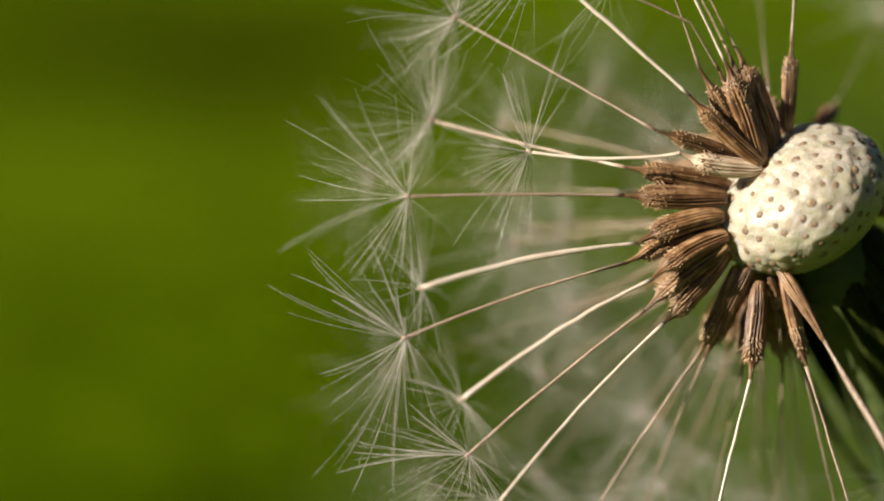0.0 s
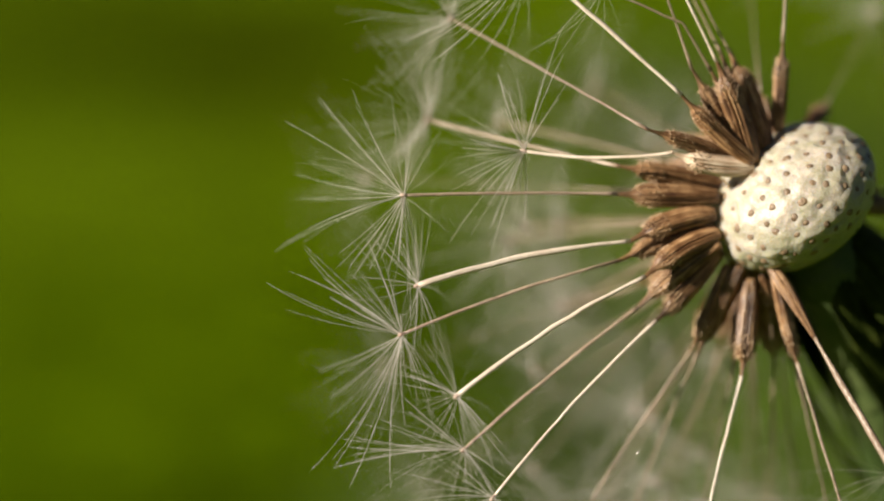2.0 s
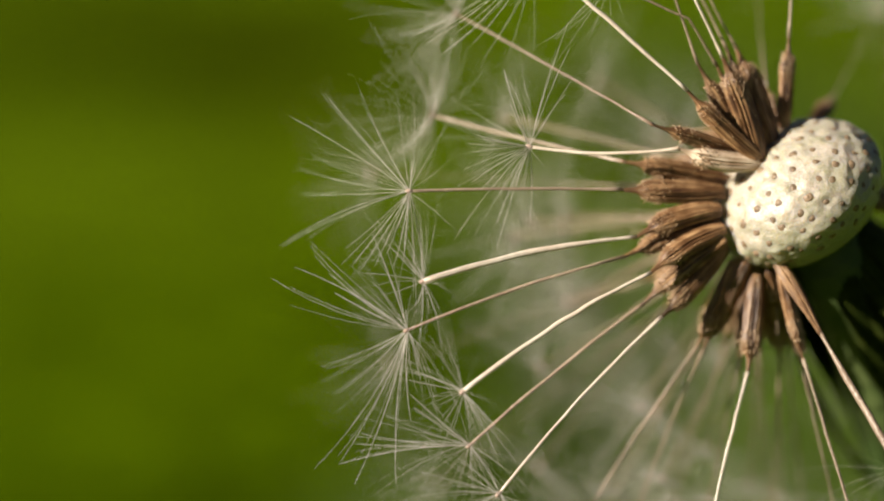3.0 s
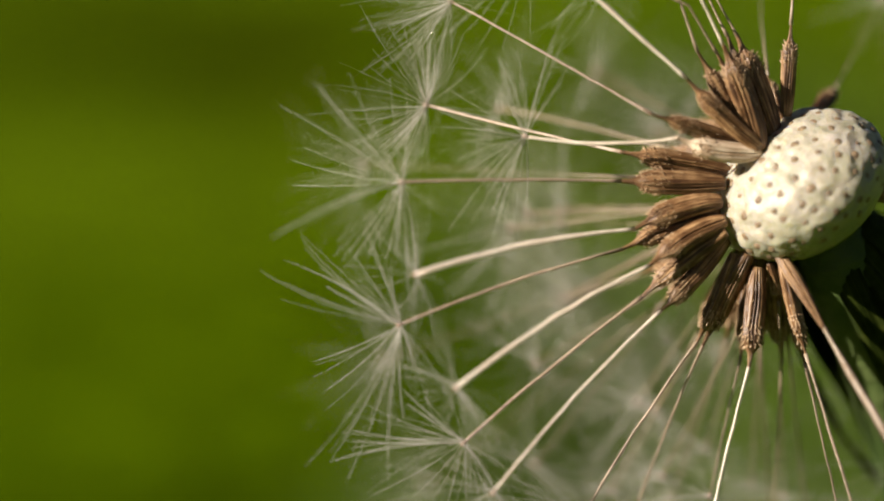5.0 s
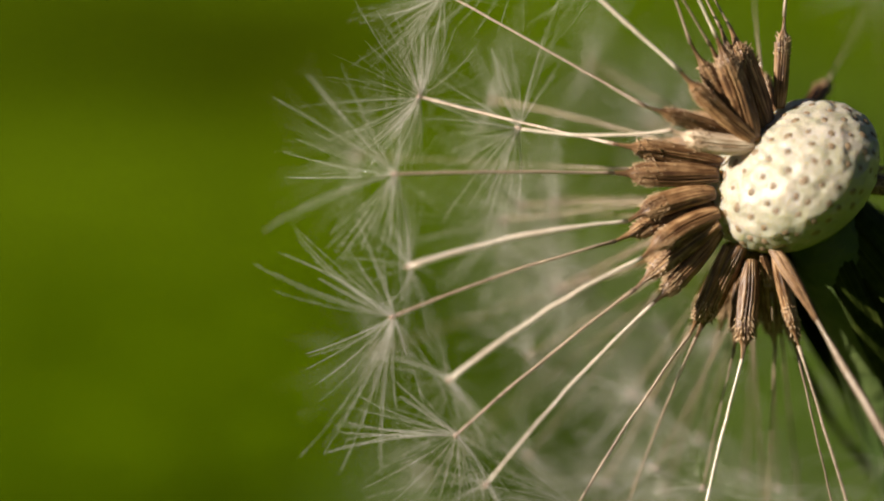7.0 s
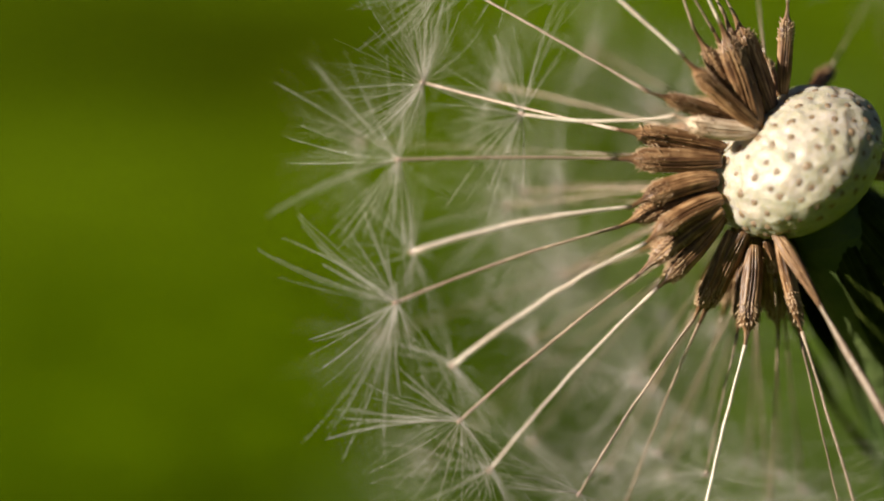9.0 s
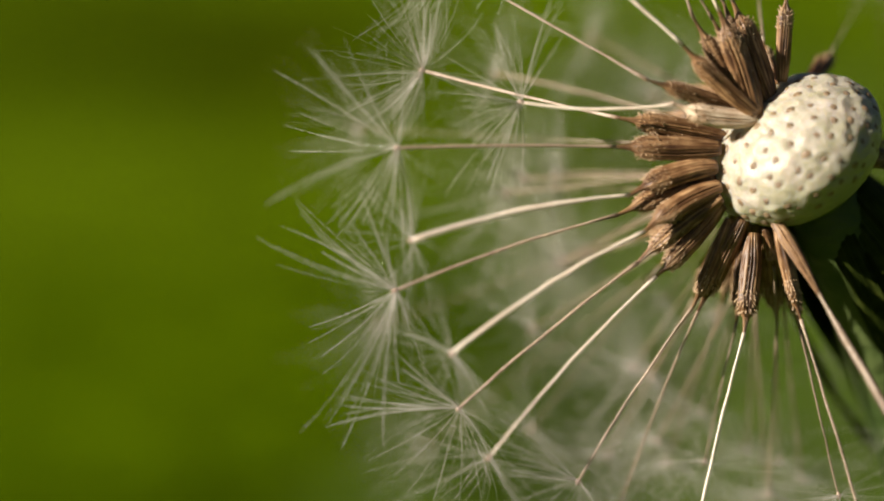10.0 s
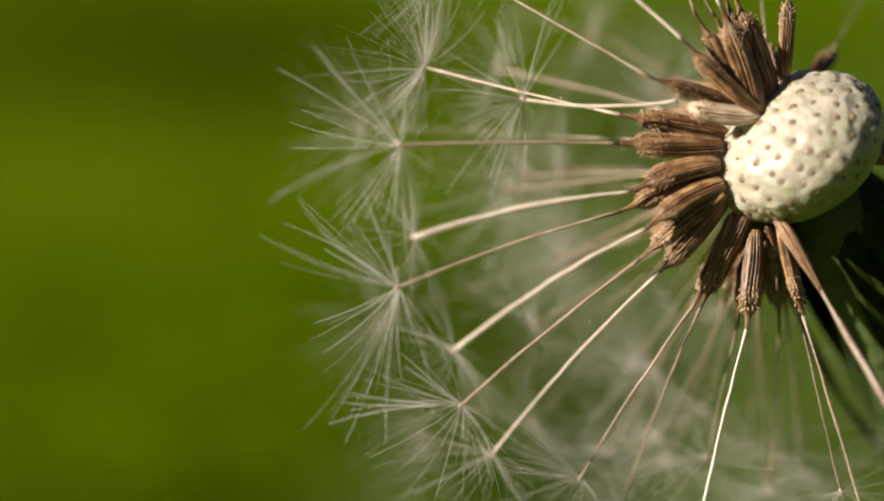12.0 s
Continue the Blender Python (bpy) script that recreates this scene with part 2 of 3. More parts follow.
for i in range(165):
    th = math.acos(1 - 1.42 * (i + 0.5) / 165)
    SCARS.append((th + random.uniform(-0.035, 0.035), i * 2.399963 + random.uniform(-0.04, 0.04)))


def lumps(p):
    return 0.085 * noise.noise(p * 1.9) + 0.05 * noise.noise(p * 0.7) + 0.055 * noise.noise(p * 3.6) + 0.012 * noise.noise(p * 8.0)


def receptacle():
    spots = [dome(t, p) for t, p in SCARS]
    pts = np.array(spots)
    bm = bmesh.new()
    nt, np_ = 110, 200
    rows = []
    for j in range(1, nt):
        row = []
        for k in range(np_):
            th, ph = math.pi * j / nt, 2 * math.pi * k / np_
            p = dome(th, ph)
            d = np.sqrt(((pts - np.array(p)) ** 2).sum(1)).min()
            up = lumps(p) - 0.05 * math.exp(-(d / 0.26) ** 2)
            if th > 2.3:
                up *= 0.2
            row.append(bm.verts.new(place(p + (p - SEAT).normalized() * up)))
        rows.append(row)
    for j_, (a, b) in enumerate(zip(rows, rows[1:])):
        for k in range(np_):
            fc = bm.faces.new((a[k], b[k], b[(k + 1) % np_], a[(k + 1) % np_]))
            fc.material_index = 1 if j_ > 0.72 * nt else 0
    top, bot = bm.verts.new(place(dome(0, 0))), bm.verts.new(place(dome(math.pi, 0)))
    for k in range(np_):
        bm.faces.new((top, rows[0][k], rows[0][(k + 1) % np_]))
        bm.faces.new((bot, rows[-1][(k + 1) % np_], rows[-1][k]))
    ob = part("receptacle", bm, (FLESH, STEM), dandelion, "cream-white pitted receptacle where seeds have gone")
    # one scar, a raised brown rim round a dark pit
    sb = bmesh.new()
    rings = []
    for r, z in ((0.22, -0.06), (0.17, -0.004), (0.12, 0.012), (0.075, 0.016), (0.035, 0.045)):
        rings.append([sb.verts.new((r * MM * math.cos(a) * (1 + 0.12 * math.sin(3 * a)), r * MM * math.sin(a), z * MM)) for a in (2 * math.pi * k / 10 for k in range(10))])
    for n_, (a, b) in enumerate(zip(rings, rings[1:])):
        for k in range(10):
            f = sb.faces.new((a[k], a[(k + 1) % 10], b[(k + 1) % 10], b[k]))
            f.material_index = 1 if n_ > 2 else 0
    f = sb.faces.new(rings[-1])
    f.material_index = 1
    first = part("seed_scar", sb, (SCAR, PIT), ob)
    rng = random.Random(8)
    for n_, (t, p) in enumerate(SCARS):
        o = first if n_ == 0 else new("seed_scar", first.data)
        o.parent = ob
        nn = TURN @ dome_normal(t, p)
        if nn.dot(TURN @ (dome(t, p) - SEAT)) < 0:
            nn = -nn
        sc = rng.uniform(0.65, 1.1)
        o.matrix_basis = Matrix.LocRotScale(place(spots[n_] + (spots[n_] - SEAT).normalized() * (lumps(spots[n_]) - 0.03)), nn.to_track_quat("Z", "Y") @ Euler((rng.uniform(-.2, .2), rng.uniform(-.2, .2), rng.uniform(0, 6))).to_quaternion(), (sc, sc, sc))


def stem():
    a, b, c = place(SEAT - AXIS * 1.5), place(DROOP * 60), Vector((0, 0, -0.012))
    pts = bezier(a, b, c, 40)
    bm = bmesh.new()
    radii = [MM * (1.7 + 0.5 * i / 40) for i in range(41)]
    tube(bm, pts, radii, 20, wob=lambda i, q: 1 + 0.03 * math.sin(7 * q))
    part("stem", bm, STEM, dandelion, "smooth hollow green stem")


DROOP = Vector((0.43, 0.52, -0.735)).normalized()


def bracts():
    rng = random.Random(21)
    for i in range(24):
        outer = i % 2
        ph = 2 * math.pi * i / 24 + rng.uniform(-0.1, 0.1)
        ring = SIDE * math.cos(ph) + OVER * math.sin(ph)
        if ring.dot(SUN_HEAD) > 0.4:
            continue
        tang = -SIDE * math.sin(ph) + OVER * math.cos(ph)
        ln, w = rng.uniform(17.0, 22.0), rng.uniform(0.5, 0.75)
        out = 0.3 + 0.7 * rng.random() + 0.5 * outer
        bm = bmesh.new()
        rows = []
        for k in range(13):
            f = k / 12
            r = 1.3 + (1.2 + out) * math.sin(min(1, f * 3.2) * math.pi / 2) - 0.9 * f * f + 0.25 * math.sin(f * 9 + i)
            c = Vector((0.5, 2.0, 0.0)) + ring * r - AXIS * 1.0 - AXIS * (2.0 * min(f, 0.15)) + DROOP * (ln * f)
            ww = w * (0.95 - 0.25 * f) * (1 - f ** 5) + 0.04
            cup = 0.35 * ww
            row = []
            for s in (-1, -0.5, 0, 0.5, 1):
                ruffle = 0.10 * math.sin(f * 23 + s * 2 + i * 1.7) * abs(s)
                row.append(bm.verts.new(place(c + tang * (ww * s) - ring * (cup * s * s) + ring * ruffle)))
            rows.append(row)
        for a, b in zip(rows, rows[1:]):
            for k in range(4):
                bm.faces.new((a[k], a[k + 1], b[k + 1], b[k]))
        uv = bm.loops.layers.uv.new("UVMap")
        spot = {v: (k / 4, j / 12) for j, row in enumerate(rows) for k, v in enumerate(row)}
        for fc in bm.faces:
            for lp in fc.loops:
                lp[uv].uv = spot[lp.vert]
        bmesh.ops.solidify(bm, geom=bm.faces[:], thickness=0.18 * MM)
        part("bract", bm, BRACT, dandelion, "" if i else "dark green folded-back bract")


HAIRS = random.Random(77)


def pappus(owner, node, axis, count, length, spread, bunches, hairs=()):
    """The down at the end of a beak: a small disc and fine hairs round it, some in bunches (angle from the right, degrees away, hairs, mm),
    some single (angle from the right, mm, degrees away, bend)."""
    rng = HAIRS
    bm = bmesh.new()
    u = axis.orthogonal().normalized()
    v = axis.cross(u)

    def hair(mesh, d, ln, curl, base, n=6, bend=None, r=None):
        side = bend or (d.orthogonal().normalized() * rng.uniform(-1, 1) + d.cross(d.orthogonal()).normalized() * rng.uniform(-1, 1)) * curl
        p0 = node + base
        p1 = p0 + d * (ln * 0.5) + side * ln - axis * (0.0 if bend else ln * 0.05)
        pts = [place(q) for q in bezier(p0, p1, p0 + d * ln, n)]
        r = (r or rng.uniform(0.0035, 0.0075)) * MM
        tube(mesh, pts, [r * (1.15 - 0.75 * (i / n) ** 2) * (rng.choice((0.6, 0.8, 1.0, 1.4)) if n > 6 else 1) for i in range(n + 1)], 3, close=False)
        if n > 6:
            for i, (dd, su, sv) in list(enumerate(frames_along(pts)))[2:-1]:
                for _ in range(3):
                    q, g = rng.uniform(0, 6.28), rng.uniform(0, 1)
                    out = su * math.cos(q) + sv * math.sin(q)
                    b0 = pts[i].lerp(pts[i - 1], g)
                    h = rng.uniform(0.025, 0.06) * MM
                    three = [mesh.verts.new(b0 + dd * r), mesh.verts.new(b0 - dd * r + out.cross(dd) * (1.4 * r)), mesh.verts.new(b0 - dd * r - out.cross(dd) * (1.4 * r))]
                    tip_ = mesh.verts.new(b0 + out * h + dd * (h * rng.uniform(0.3, 1.2)))
                    for e in range(3):
                        mesh.faces.new((three[e], three[(e + 1) % 3], tip_))

    for _ in range(int(1.45 * count)):
        th = radians(max(8, min(125, rng.gauss(spread, 20))))
        ph = rng.uniform(0, 2 * math.pi)
        d = axis * math.cos(th) + (u * math.cos(ph) + v * math.sin(ph)) * math.sin(th)
        hair(bm, d, length * rng.uniform(0.6, 1.08), 0.11, (u * math.cos(ph) + v * math.sin(ph)) * 0.09)
    for ang, away, num, ln in bunches:
        for _ in range(num):
            a, e = radians(ang + rng.gauss(0, 5.0)), radians(away + rng.gauss(0, 10))
            d = Vector((math.cos(a) * math.cos(e), math.sin(e), math.sin(a) * math.cos(e)))
            hair(bm, d, ln * rng.uniform(0.75, 1.06), 0.07, d * 0.06)
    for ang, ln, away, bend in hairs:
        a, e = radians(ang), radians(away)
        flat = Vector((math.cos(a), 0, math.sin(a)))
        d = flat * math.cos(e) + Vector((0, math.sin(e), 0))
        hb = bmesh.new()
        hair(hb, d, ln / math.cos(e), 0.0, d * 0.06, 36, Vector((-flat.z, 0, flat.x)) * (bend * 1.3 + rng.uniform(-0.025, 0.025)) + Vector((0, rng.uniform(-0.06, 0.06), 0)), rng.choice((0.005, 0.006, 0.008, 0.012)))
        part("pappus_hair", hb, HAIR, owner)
    tagged(part("pappus", bm, HAIR, owner), "fine white silky down", kind="stuff")
    bm = bmesh.new()
    pts = [place(node + axis * s) for s in (-0.16, -0.06, 0.03, 0.12, 0.19)]
    tube(bm, pts, [MM * r for r in (0.05, 0.085, 0.105, 0.09, 0.04)], 8)
    part("pappus_disc", bm, KNOB, owner)


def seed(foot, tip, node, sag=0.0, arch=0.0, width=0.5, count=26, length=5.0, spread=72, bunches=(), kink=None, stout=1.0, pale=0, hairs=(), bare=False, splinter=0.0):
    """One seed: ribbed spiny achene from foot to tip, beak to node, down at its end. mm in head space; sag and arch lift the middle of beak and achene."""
    rng = HAIRS
    foot, tip, node = Vector(foot), Vector(tip), Vector(node)
    mid = (foot + tip) / 2 + Vector((0, 0, arch * 2)) + Vector((rng.uniform(-.1, .1), 0, rng.uniform(-.1, .1)))
    n = 30
    line = bezier(foot, mid, tip, n)
    keys = ((0, 0.58), (0.05, 0.70), (0.14, 0.84), (0.26, 0.95), (0.40, 1.0), (0.60, 1.0), (0.69, 0.95), (0.745, 0.80), (0.79, 0.52), (0.83, 0.30), (0.90, 0.20), (1.001, 0.13))
    if bare:
        keys = ((0, 0.75), (0.25, 1.0), (0.55, 0.82), (0.8, 0.5), (1.001, 0.3))
    prof = []
    for i in range(n + 1):
        f = i / n
        for (f0, r0), (f1, r1) in zip(keys, keys[1:]):
            if f0 <= f < f1:
                prof.append(width * (r0 + (r1 - r0) * (f - f0) / (f1 - f0)))
    turn = rng.uniform(0, 6.28)
    bm = bmesh.new()
    pts = [place(p) for p in line]

    def ribs(i, a):
        """Five broad ribs, each parted by a finer furrow; the furrows wander a little along the husk."""
        b = a + turn + 0.05 * math.sin(i * 0.35 + turn)
        deep, fine = abs(math.sin(2.5 * b)), abs(math.sin(5 * b + 0.5 * math.pi))
        return 1.08 - (0.40 * math.exp(-(deep / 0.26) ** 2) + 0.26 * math.exp(-(fine / 0.30) ** 2)) * min(1, (i + 1) / 4) + 0.012 * math.sin(31 * a + i * 1.3)

    sides = 80
    rings = tube(bm, pts, [MM * r for r in prof], sides, squash=0.74, wob=ribs)
    uv = bm.loops.layers.uv.new("UVMap")
    where = {v: (k, i) for i, ring in enumerate(rings) for k, v in enumerate(ring)}
    for fc in bm.faces:
        ks = [where[lp.vert][0] for lp in fc.loops]
        for lp in fc.loops:
            k, i = where[lp.vert]
            lp[uv].uv = ((sides if k == 0 and max(ks) == sides - 1 and len(ks) == 4 else k) / sides, i / n)
    # blunt spines, crowded on the crown and thinning out along the ribs below it
    fr = frames_along(pts)
    for i in range(n // 3, n // 3 if bare else int(0.80 * n)):
        f = i / n
        thick = f > 0.55
        dens = 15 if thick else 10
        for k in range(dens):
            a = 2 * math.pi * (k + 0.5 * (i % 2) + rng.uniform(-.45, .45)) / dens
            if rng.random() < (0.12 if thick else 1.0 - 0.55 * (f - 0.3) / 0.26) or (not thick and ribs(i, a) < 0.98):
                continue
            d, u, v = fr[i]
            nrm = (u * math.cos(a) + v * math.sin(a)).normalized()
            r = prof[i] * MM * ribs(i, a)
            h = MM * rng.uniform(0.10, 0.23) * (1.0 if thick else 0.45) * (width / 0.55)
            base = pts[i] + u * (math.cos(a) * r * 0.94) + v * (0.74 * math.sin(a) * r * 0.94)
            apex = base + nrm * (h * rng.uniform(0.5, 0.9)) + d * (h * rng.uniform(0.7, 1.2))
            s1, s2 = d.cross(nrm).normalized() * (0.046 * MM), d * (0.056 * MM)
            q = [bm.verts.new(base + s1), bm.verts.new(base + s2 * 1.2), bm.verts.new(base - s1), bm.verts.new(base - s2)]
            t_ = [bm.verts.new(apex + s1 * 0.35), bm.verts.new(apex + s2 * 0.3), bm.verts.new(apex - s1 * 0.35), bm.verts.new(apex - s2 * 0.3)]
            for e in range(4):
                bm.faces.new((q[e], q[(e + 1) % 4], t_[(e + 1) % 4], t_[e])).material_index = 1
            bm.faces.new(t_).material_index = 1
    ob = part("seed", bm, (ACHENE_PALE if pale & 1 else ACHENE, SPINE), dandelion, "pale cream ribbed seed lying aslant" if pale & 1 else "brown ribbed seed with a spiny crown")
    # beak
    start = line[-2]
    if kink:
        k = Vector(kink)
        bl = [start.lerp(k, i / 8) for i in range(9)] + [k.lerp(node, i / 8) for i in range(1, 9)]
    else:
        bl = bezier(start, (start + node) / 2 + Vector((0, 0, 2 * sag)), node, 20)
    m_ = len(bl) - 1
    bl = [p + Vector((noise.noise(p * 0.9 + foot), 0, noise.noise(p * 0.9 - foot))) * (0.045 * math.sin(math.pi * i / m_)) for i, p in enumerate(bl)]
    grow = [min(1.0, i / m_ * 2.6) for i in range(m_ + 1)]
    rad = [MM * (0.060 + 0.035 * max(0, 1 - i / m_ * 9) + (stout * 0.072 - 0.060) * g * g * (3 - 2 * g)) for i, g in enumerate(grow)]
    bm = bmesh.new()
    tube(bm, [place(p) for p in bl], rad, 8, squash=0.8, wob=lambda i, a: 1 + 0.10 * math.sin(3 * a + i * 0.7))
    part("beak", bm, (BEAK, BEAK_PALE, BEAK_ROSY)[pale >> 1], ob, ("thin tan stalk", "pale straw-coloured stalk", "stout rosy-tan stalk")[pale >> 1])
    if splinter:
        i = int(splinter * m_)
        p, q = place(bl[i]), place(bl[i + 1])
        d = (q - p).normalized()
        up = (Vector((0, -1, 0.3)) - d * d.dot(Vector((0, -1, 0.3)))).normalized()
        bm = bmesh.new()
        tube(bm, [p + up * (0.03 * MM), p.lerp(q, 0.4) + up * (0.085 * MM), q + up * (0.10 * MM) - d * (0.05 * MM)], [MM * r for r in (0.02, 0.045, 0.012)], 6, squash=0.5)
        part("splinter", bm, ACHENE_PALE, ob, "pale peeling sliver on the stalk")
    ax = (bl[-1] - bl[-4]).normalized()
    pappus(ob, node, ax, count, length, spread, bunches, hairs)
    return ob


green_rim()
receptacle()
stem()
bracts()

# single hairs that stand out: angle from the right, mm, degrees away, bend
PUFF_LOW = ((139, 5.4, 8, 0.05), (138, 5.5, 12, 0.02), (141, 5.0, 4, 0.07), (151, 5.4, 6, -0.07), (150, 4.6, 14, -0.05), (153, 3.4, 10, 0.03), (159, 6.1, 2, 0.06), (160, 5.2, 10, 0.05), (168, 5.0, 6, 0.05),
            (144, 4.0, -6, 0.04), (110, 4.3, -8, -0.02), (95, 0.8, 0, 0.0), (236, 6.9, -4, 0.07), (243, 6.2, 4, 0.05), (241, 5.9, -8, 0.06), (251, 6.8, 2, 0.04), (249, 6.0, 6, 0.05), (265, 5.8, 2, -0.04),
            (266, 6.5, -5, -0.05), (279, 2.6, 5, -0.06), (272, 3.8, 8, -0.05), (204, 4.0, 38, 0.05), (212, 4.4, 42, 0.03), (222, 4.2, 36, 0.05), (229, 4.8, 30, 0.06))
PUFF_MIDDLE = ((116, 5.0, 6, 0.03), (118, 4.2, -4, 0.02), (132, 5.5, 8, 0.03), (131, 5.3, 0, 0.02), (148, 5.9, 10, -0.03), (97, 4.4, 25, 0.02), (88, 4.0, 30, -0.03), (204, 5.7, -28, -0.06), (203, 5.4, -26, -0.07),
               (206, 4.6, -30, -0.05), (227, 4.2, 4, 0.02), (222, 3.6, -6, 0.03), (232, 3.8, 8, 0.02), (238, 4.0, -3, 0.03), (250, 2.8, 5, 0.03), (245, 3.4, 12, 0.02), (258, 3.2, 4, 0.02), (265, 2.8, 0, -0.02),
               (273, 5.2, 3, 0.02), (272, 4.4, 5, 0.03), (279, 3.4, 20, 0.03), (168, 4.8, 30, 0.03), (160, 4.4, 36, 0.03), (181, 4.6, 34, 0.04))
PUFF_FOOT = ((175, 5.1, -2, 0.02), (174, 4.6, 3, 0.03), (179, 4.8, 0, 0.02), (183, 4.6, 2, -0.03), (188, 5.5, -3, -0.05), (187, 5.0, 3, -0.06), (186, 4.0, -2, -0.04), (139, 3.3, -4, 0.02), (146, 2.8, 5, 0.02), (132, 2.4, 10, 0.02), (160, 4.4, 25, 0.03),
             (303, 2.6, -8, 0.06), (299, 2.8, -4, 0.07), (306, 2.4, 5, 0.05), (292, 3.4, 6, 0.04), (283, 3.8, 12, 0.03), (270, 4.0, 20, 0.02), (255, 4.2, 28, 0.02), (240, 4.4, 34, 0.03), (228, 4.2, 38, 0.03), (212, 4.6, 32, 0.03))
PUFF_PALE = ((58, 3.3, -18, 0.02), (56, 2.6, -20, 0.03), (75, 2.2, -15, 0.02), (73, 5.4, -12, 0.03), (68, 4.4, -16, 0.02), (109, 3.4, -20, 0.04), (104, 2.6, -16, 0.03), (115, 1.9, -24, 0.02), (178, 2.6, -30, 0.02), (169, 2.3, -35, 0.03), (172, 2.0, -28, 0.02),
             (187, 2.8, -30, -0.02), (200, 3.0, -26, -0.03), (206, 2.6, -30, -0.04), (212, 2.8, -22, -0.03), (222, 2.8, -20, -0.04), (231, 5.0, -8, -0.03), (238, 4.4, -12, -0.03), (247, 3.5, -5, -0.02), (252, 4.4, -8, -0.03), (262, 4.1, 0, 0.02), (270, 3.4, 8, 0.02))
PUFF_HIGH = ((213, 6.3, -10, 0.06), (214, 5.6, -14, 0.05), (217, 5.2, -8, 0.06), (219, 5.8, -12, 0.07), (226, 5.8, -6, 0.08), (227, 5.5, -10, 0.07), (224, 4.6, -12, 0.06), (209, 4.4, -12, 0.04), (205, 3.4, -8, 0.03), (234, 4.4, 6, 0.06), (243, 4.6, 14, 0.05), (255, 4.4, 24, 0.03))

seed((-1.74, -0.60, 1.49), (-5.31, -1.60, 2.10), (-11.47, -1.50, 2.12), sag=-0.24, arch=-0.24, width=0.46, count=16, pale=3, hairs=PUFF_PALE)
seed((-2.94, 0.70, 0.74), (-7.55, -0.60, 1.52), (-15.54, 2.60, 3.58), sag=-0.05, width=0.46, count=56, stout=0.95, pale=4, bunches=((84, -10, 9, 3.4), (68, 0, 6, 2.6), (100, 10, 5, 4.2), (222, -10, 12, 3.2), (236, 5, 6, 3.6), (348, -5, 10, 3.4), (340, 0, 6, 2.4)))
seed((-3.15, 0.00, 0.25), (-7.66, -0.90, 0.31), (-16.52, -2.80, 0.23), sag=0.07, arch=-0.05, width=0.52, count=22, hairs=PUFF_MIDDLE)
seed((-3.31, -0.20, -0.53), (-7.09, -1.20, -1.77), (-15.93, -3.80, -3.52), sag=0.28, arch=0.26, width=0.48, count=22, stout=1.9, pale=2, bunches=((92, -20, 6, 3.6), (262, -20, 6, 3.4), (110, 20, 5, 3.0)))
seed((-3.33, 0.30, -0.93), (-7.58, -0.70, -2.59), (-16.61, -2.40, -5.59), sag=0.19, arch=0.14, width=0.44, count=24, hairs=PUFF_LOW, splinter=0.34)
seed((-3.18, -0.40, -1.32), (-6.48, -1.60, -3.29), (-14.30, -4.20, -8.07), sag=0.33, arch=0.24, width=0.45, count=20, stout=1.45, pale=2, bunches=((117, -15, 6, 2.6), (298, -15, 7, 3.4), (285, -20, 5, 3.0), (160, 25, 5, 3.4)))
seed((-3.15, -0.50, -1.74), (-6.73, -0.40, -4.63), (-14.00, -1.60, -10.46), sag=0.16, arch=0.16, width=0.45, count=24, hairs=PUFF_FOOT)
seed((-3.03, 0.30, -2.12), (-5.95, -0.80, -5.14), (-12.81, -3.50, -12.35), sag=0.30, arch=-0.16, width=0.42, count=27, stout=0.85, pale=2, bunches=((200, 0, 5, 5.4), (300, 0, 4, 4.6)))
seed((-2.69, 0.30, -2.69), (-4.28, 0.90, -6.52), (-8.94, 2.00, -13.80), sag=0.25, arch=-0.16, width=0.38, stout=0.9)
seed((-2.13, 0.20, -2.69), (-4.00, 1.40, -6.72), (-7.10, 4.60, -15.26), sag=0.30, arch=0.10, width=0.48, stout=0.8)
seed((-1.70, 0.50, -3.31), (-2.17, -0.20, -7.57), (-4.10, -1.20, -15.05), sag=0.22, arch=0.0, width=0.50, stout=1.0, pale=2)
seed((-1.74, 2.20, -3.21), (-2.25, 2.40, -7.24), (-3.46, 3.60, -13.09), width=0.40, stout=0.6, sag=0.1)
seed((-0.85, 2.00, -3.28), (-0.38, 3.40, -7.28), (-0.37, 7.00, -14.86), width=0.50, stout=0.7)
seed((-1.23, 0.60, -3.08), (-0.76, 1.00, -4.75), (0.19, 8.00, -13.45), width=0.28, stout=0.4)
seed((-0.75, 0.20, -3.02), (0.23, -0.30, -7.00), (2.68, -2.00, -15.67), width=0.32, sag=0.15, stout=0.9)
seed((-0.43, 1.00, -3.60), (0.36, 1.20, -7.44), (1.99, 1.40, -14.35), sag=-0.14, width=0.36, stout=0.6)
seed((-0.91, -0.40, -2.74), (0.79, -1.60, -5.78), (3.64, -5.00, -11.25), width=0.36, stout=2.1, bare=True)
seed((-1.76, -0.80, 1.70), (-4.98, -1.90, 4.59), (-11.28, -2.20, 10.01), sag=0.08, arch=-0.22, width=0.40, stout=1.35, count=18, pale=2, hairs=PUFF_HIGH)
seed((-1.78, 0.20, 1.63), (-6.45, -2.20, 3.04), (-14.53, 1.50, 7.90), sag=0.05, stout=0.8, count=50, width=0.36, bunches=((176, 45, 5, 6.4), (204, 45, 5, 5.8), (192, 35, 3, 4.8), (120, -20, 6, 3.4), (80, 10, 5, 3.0)))
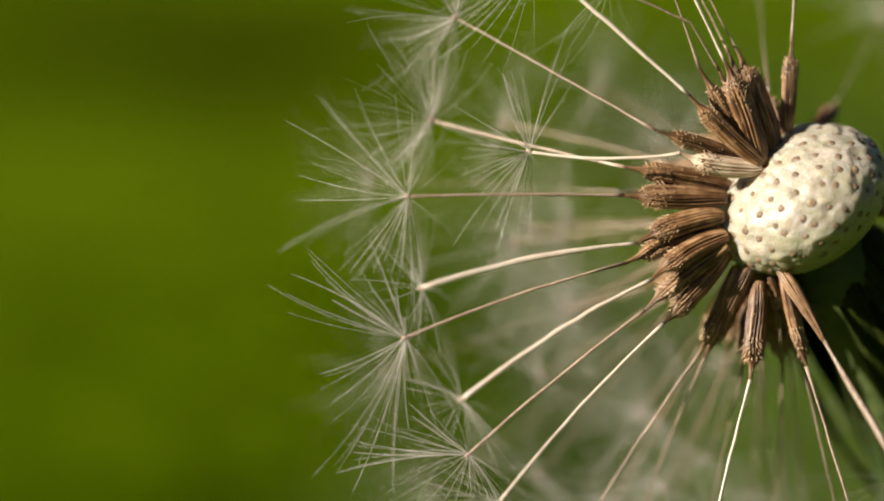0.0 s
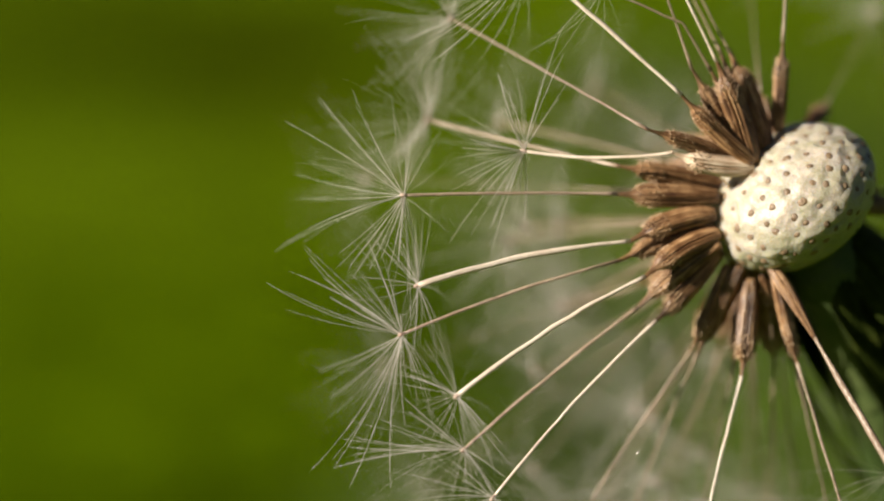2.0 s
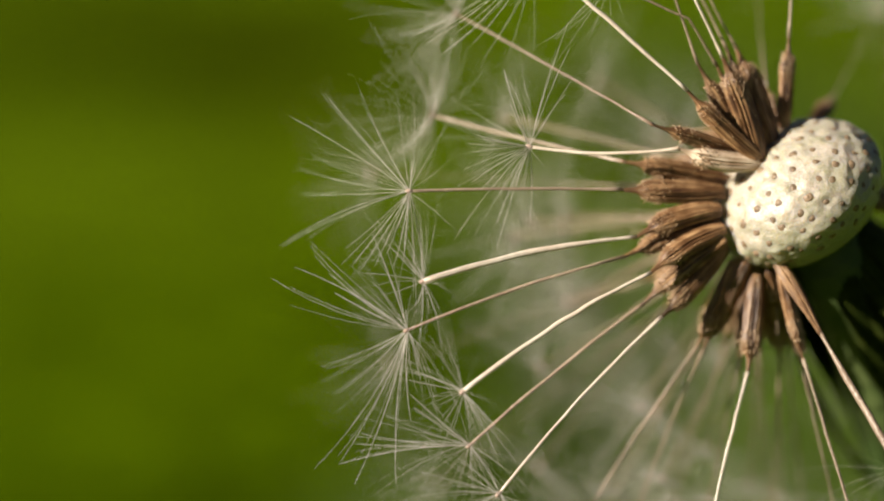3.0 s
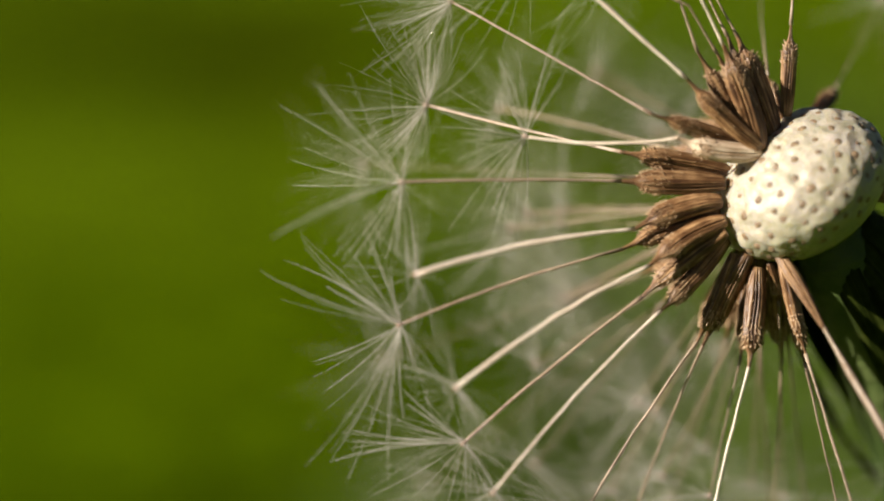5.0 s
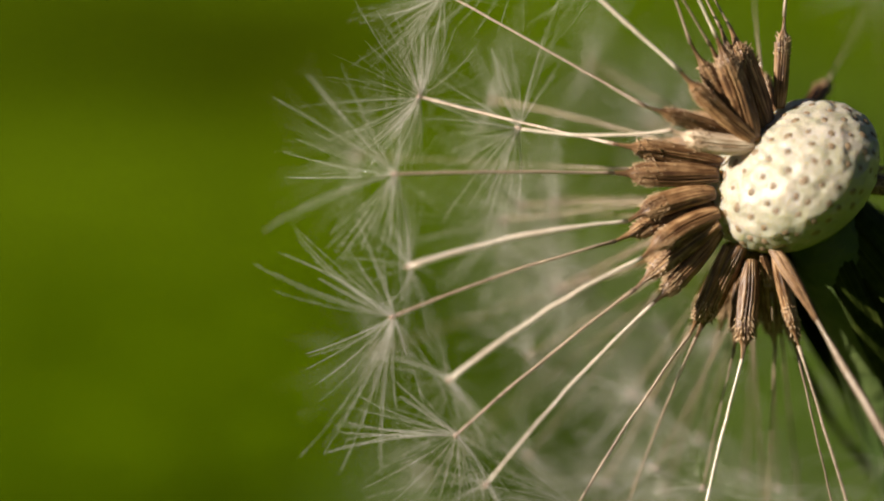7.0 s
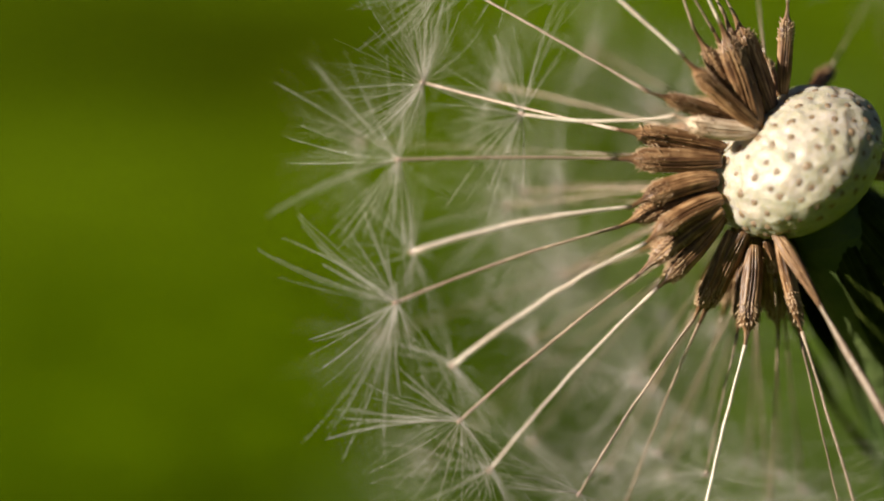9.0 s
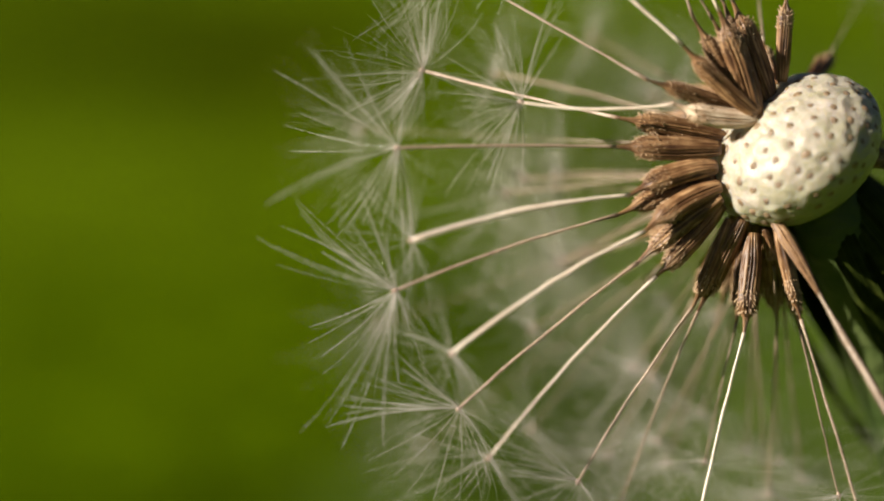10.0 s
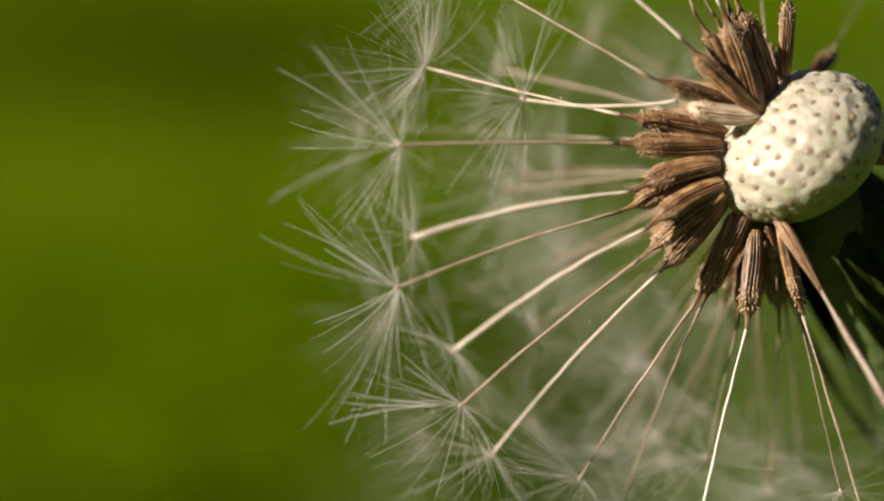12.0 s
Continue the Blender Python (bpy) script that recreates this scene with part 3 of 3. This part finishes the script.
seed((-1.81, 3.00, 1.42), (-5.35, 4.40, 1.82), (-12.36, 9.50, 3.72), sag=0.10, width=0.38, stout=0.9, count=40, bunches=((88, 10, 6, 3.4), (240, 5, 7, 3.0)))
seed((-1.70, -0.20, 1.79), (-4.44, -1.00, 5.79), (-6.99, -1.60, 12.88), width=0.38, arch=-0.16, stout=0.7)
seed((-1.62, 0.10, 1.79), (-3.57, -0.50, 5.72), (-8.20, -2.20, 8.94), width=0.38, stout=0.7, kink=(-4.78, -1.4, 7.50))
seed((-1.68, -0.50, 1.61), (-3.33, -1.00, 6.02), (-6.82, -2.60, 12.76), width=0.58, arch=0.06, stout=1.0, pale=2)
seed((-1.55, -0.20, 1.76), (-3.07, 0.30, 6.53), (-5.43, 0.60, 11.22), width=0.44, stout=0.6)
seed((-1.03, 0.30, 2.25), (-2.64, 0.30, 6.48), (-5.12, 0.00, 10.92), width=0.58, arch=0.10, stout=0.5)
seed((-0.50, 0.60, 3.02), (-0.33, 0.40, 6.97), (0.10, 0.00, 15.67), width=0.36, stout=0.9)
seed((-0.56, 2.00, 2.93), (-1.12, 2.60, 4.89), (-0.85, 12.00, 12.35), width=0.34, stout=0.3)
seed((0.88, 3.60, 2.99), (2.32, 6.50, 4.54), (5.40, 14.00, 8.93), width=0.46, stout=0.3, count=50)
# farther back, out of focus
seed((-2.92, 2.00, -0.92), (-5.75, 4.60, -1.51), (-9.57, 10.50, -1.39), count=36, stout=0.4, bunches=((90, 0, 7, 5.0), (270, 0, 7, 5.0)))
seed((-2.86, 2.60, -1.88), (-5.35, 5.00, -4.10), (-10.68, 9.50, -7.67), count=36, stout=0.4, bunches=((150, 0, 4, 4.6), (320, 0, 4, 4.6), (100, 0, 4, 4.4)))
seed((-1.66, 2.60, -2.85), (-1.86, 5.00, -6.06), (-2.99, 10.50, -11.47), count=46, stout=0.7, bunches=((200, 0, 4, 4.2), (340, 0, 4, 4.2)))
seed((-2.10, 3.00, -2.61), (-3.80, 6.00, -6.34), (-7.27, 10.50, -13.39), count=46, stout=0.7, bunches=((180, 0, 4, 5.0), (20, 0, 4, 5.0)))
seed((-1.62, 3.00, 1.88), (-4.29, 6.00, 3.08), (-7.84, 14.50, 5.63), count=36, stout=0.5, bunches=((75, 0, 5, 4.6), (250, 0, 5, 5.0)))
seed((-2.92, 2.00, 0.52), (-6.56, 3.50, 0.50), (-18.40, 10.50, 1.25), count=36, stout=0.25, bunches=((160, 0, 5, 4.0), (200, 0, 5, 4.0)))
seed((-2.92, 2.00, -1.88), (-6.28, 6.00, -3.61), (-17.58, 15.00, -7.68), count=36, stout=0.25, bunches=((170, 0, 5, 4.2), (210, 0, 5, 4.2)))
seed((-2.92, 2.00, -2.12), (-5.28, 6.00, -4.85), (-15.48, 19.00, -13.80), count=46, stout=0.35, bunches=((190, 0, 5, 4.2), (220, 0, 5, 4.2)))
seed((-1.47, 2.00, -2.85), (-1.22, 4.50, -6.79), (-0.21, 9.50, -15.09), count=46, stout=0.7, bunches=((180, 0, 5, 4.2), (20, 0, 5, 4.6)))
seed((-1.86, 3.00, -2.61), (-2.60, 5.50, -6.57), (-4.58, 10.50, -13.78), count=46, stout=0.7)
seed((-1.13, 3.00, -2.85), (-1.12, 5.50, -6.82), (-0.95, 11.00, -13.18), count=46, stout=0.7)
seed((-0.65, 3.00, -2.85), (0.06, 5.00, -6.80), (1.32, 9.50, -14.33), count=46, stout=0.7)
seed((-2.83, 3.00, -2.12), (-5.35, 5.00, -4.83), (-10.74, 10.00, -12.21), count=46, stout=0.35)
seed((-2.83, 3.00, -1.15), (-5.60, 5.00, -2.62), (-8.24, 11.50, -4.19), count=50, stout=0.7)

# seeds on the far side of the head, turned away from the camera
rng = random.Random(31)
made = 0
while made < 20:
    d = Vector((rng.uniform(-1, 1), rng.uniform(0.15, 1), rng.uniform(-1, 1)))
    if not 0.3 < d.length < 1 or d.normalized().y < 0.55 or d.normalized().dot(AXIS) < -0.72 or d.z > 0.15:
        continue
    d.normalize()
    wob = Vector((rng.uniform(-.1, .1), rng.uniform(-.1, .1), rng.uniform(-.1, .1)))
    foot = d * 2.6
    seed(foot, foot + (d + wob) * 3.4, foot + (d + wob) * 3.4 + (d + wob * 2.2).normalized() * rng.uniform(8, 9.6), width=0.48, stout=0.7, count=60, length=5.2, spread=70)
    made += 1


# ---------------------------------------------------------------- what moves
def motions():
    """The head sways in the breeze: seconds, millimetres right, away and up, degrees of nodding."""
    sway = (
        (0, 0.000, 0.000, 0.000, 0.00),
        (0.5, 0.389, 0.900, 0.104, 0.08),
        (1, 0.030, 1.610, 0.103, 0.18),
        (1.5, -0.245, 1.650, 0.083, 0.14),
        (2, -0.170, 1.870, 0.091, 0.12),
        (2.5, 0.022, 1.755, 0.299, 0.33),
        (2.7, 0.064, 1.740, 0.236, 0.30),
        (4.3, -0.113, 0.400, 0.506, 0.17),
        (4.5, -0.212, -0.020, 0.520, 0.17),
        (5, -0.197, -1.465, 0.584, 0.25),
        (5.5, -0.475, -1.622, 0.436, 0.27),
        (6, -0.588, -1.455, 0.572, 0.28),
        (6.5, -0.351, -1.485, 0.943, 0.48),
        (6.7, -0.447, -1.510, 0.920, 0.49),
        (8.3, -0.528, -1.425, 0.962, 0.53),
        (8.5, -0.390, -1.417, 1.130, 0.54),
        (9, -0.347, -1.510, 1.511, 0.68),
        (9.5, -0.458, -1.395, 1.868, 0.88),
        (10, -0.380, -1.405, 2.016, 1.04),
        (10.5, -0.423, -1.395, 2.011, 1.00),
        (11, -0.316, -1.310, 2.142, 1.08),
        (11.5, -0.316, -1.345, 2.273, 1.00),
        (12, -0.283, -1.415, 2.145, 1.24),
    )
    rows = []
    for t, x, y, z, nod in sway:
        rows.append((t, Matrix.Translation(HEAD + TURN @ (Vector((x, y, z)) * MM)) @ pose(0, 0, 0, nod) @ Matrix.Translation(-HEAD)))
    walk(dandelion, rows)


motions()
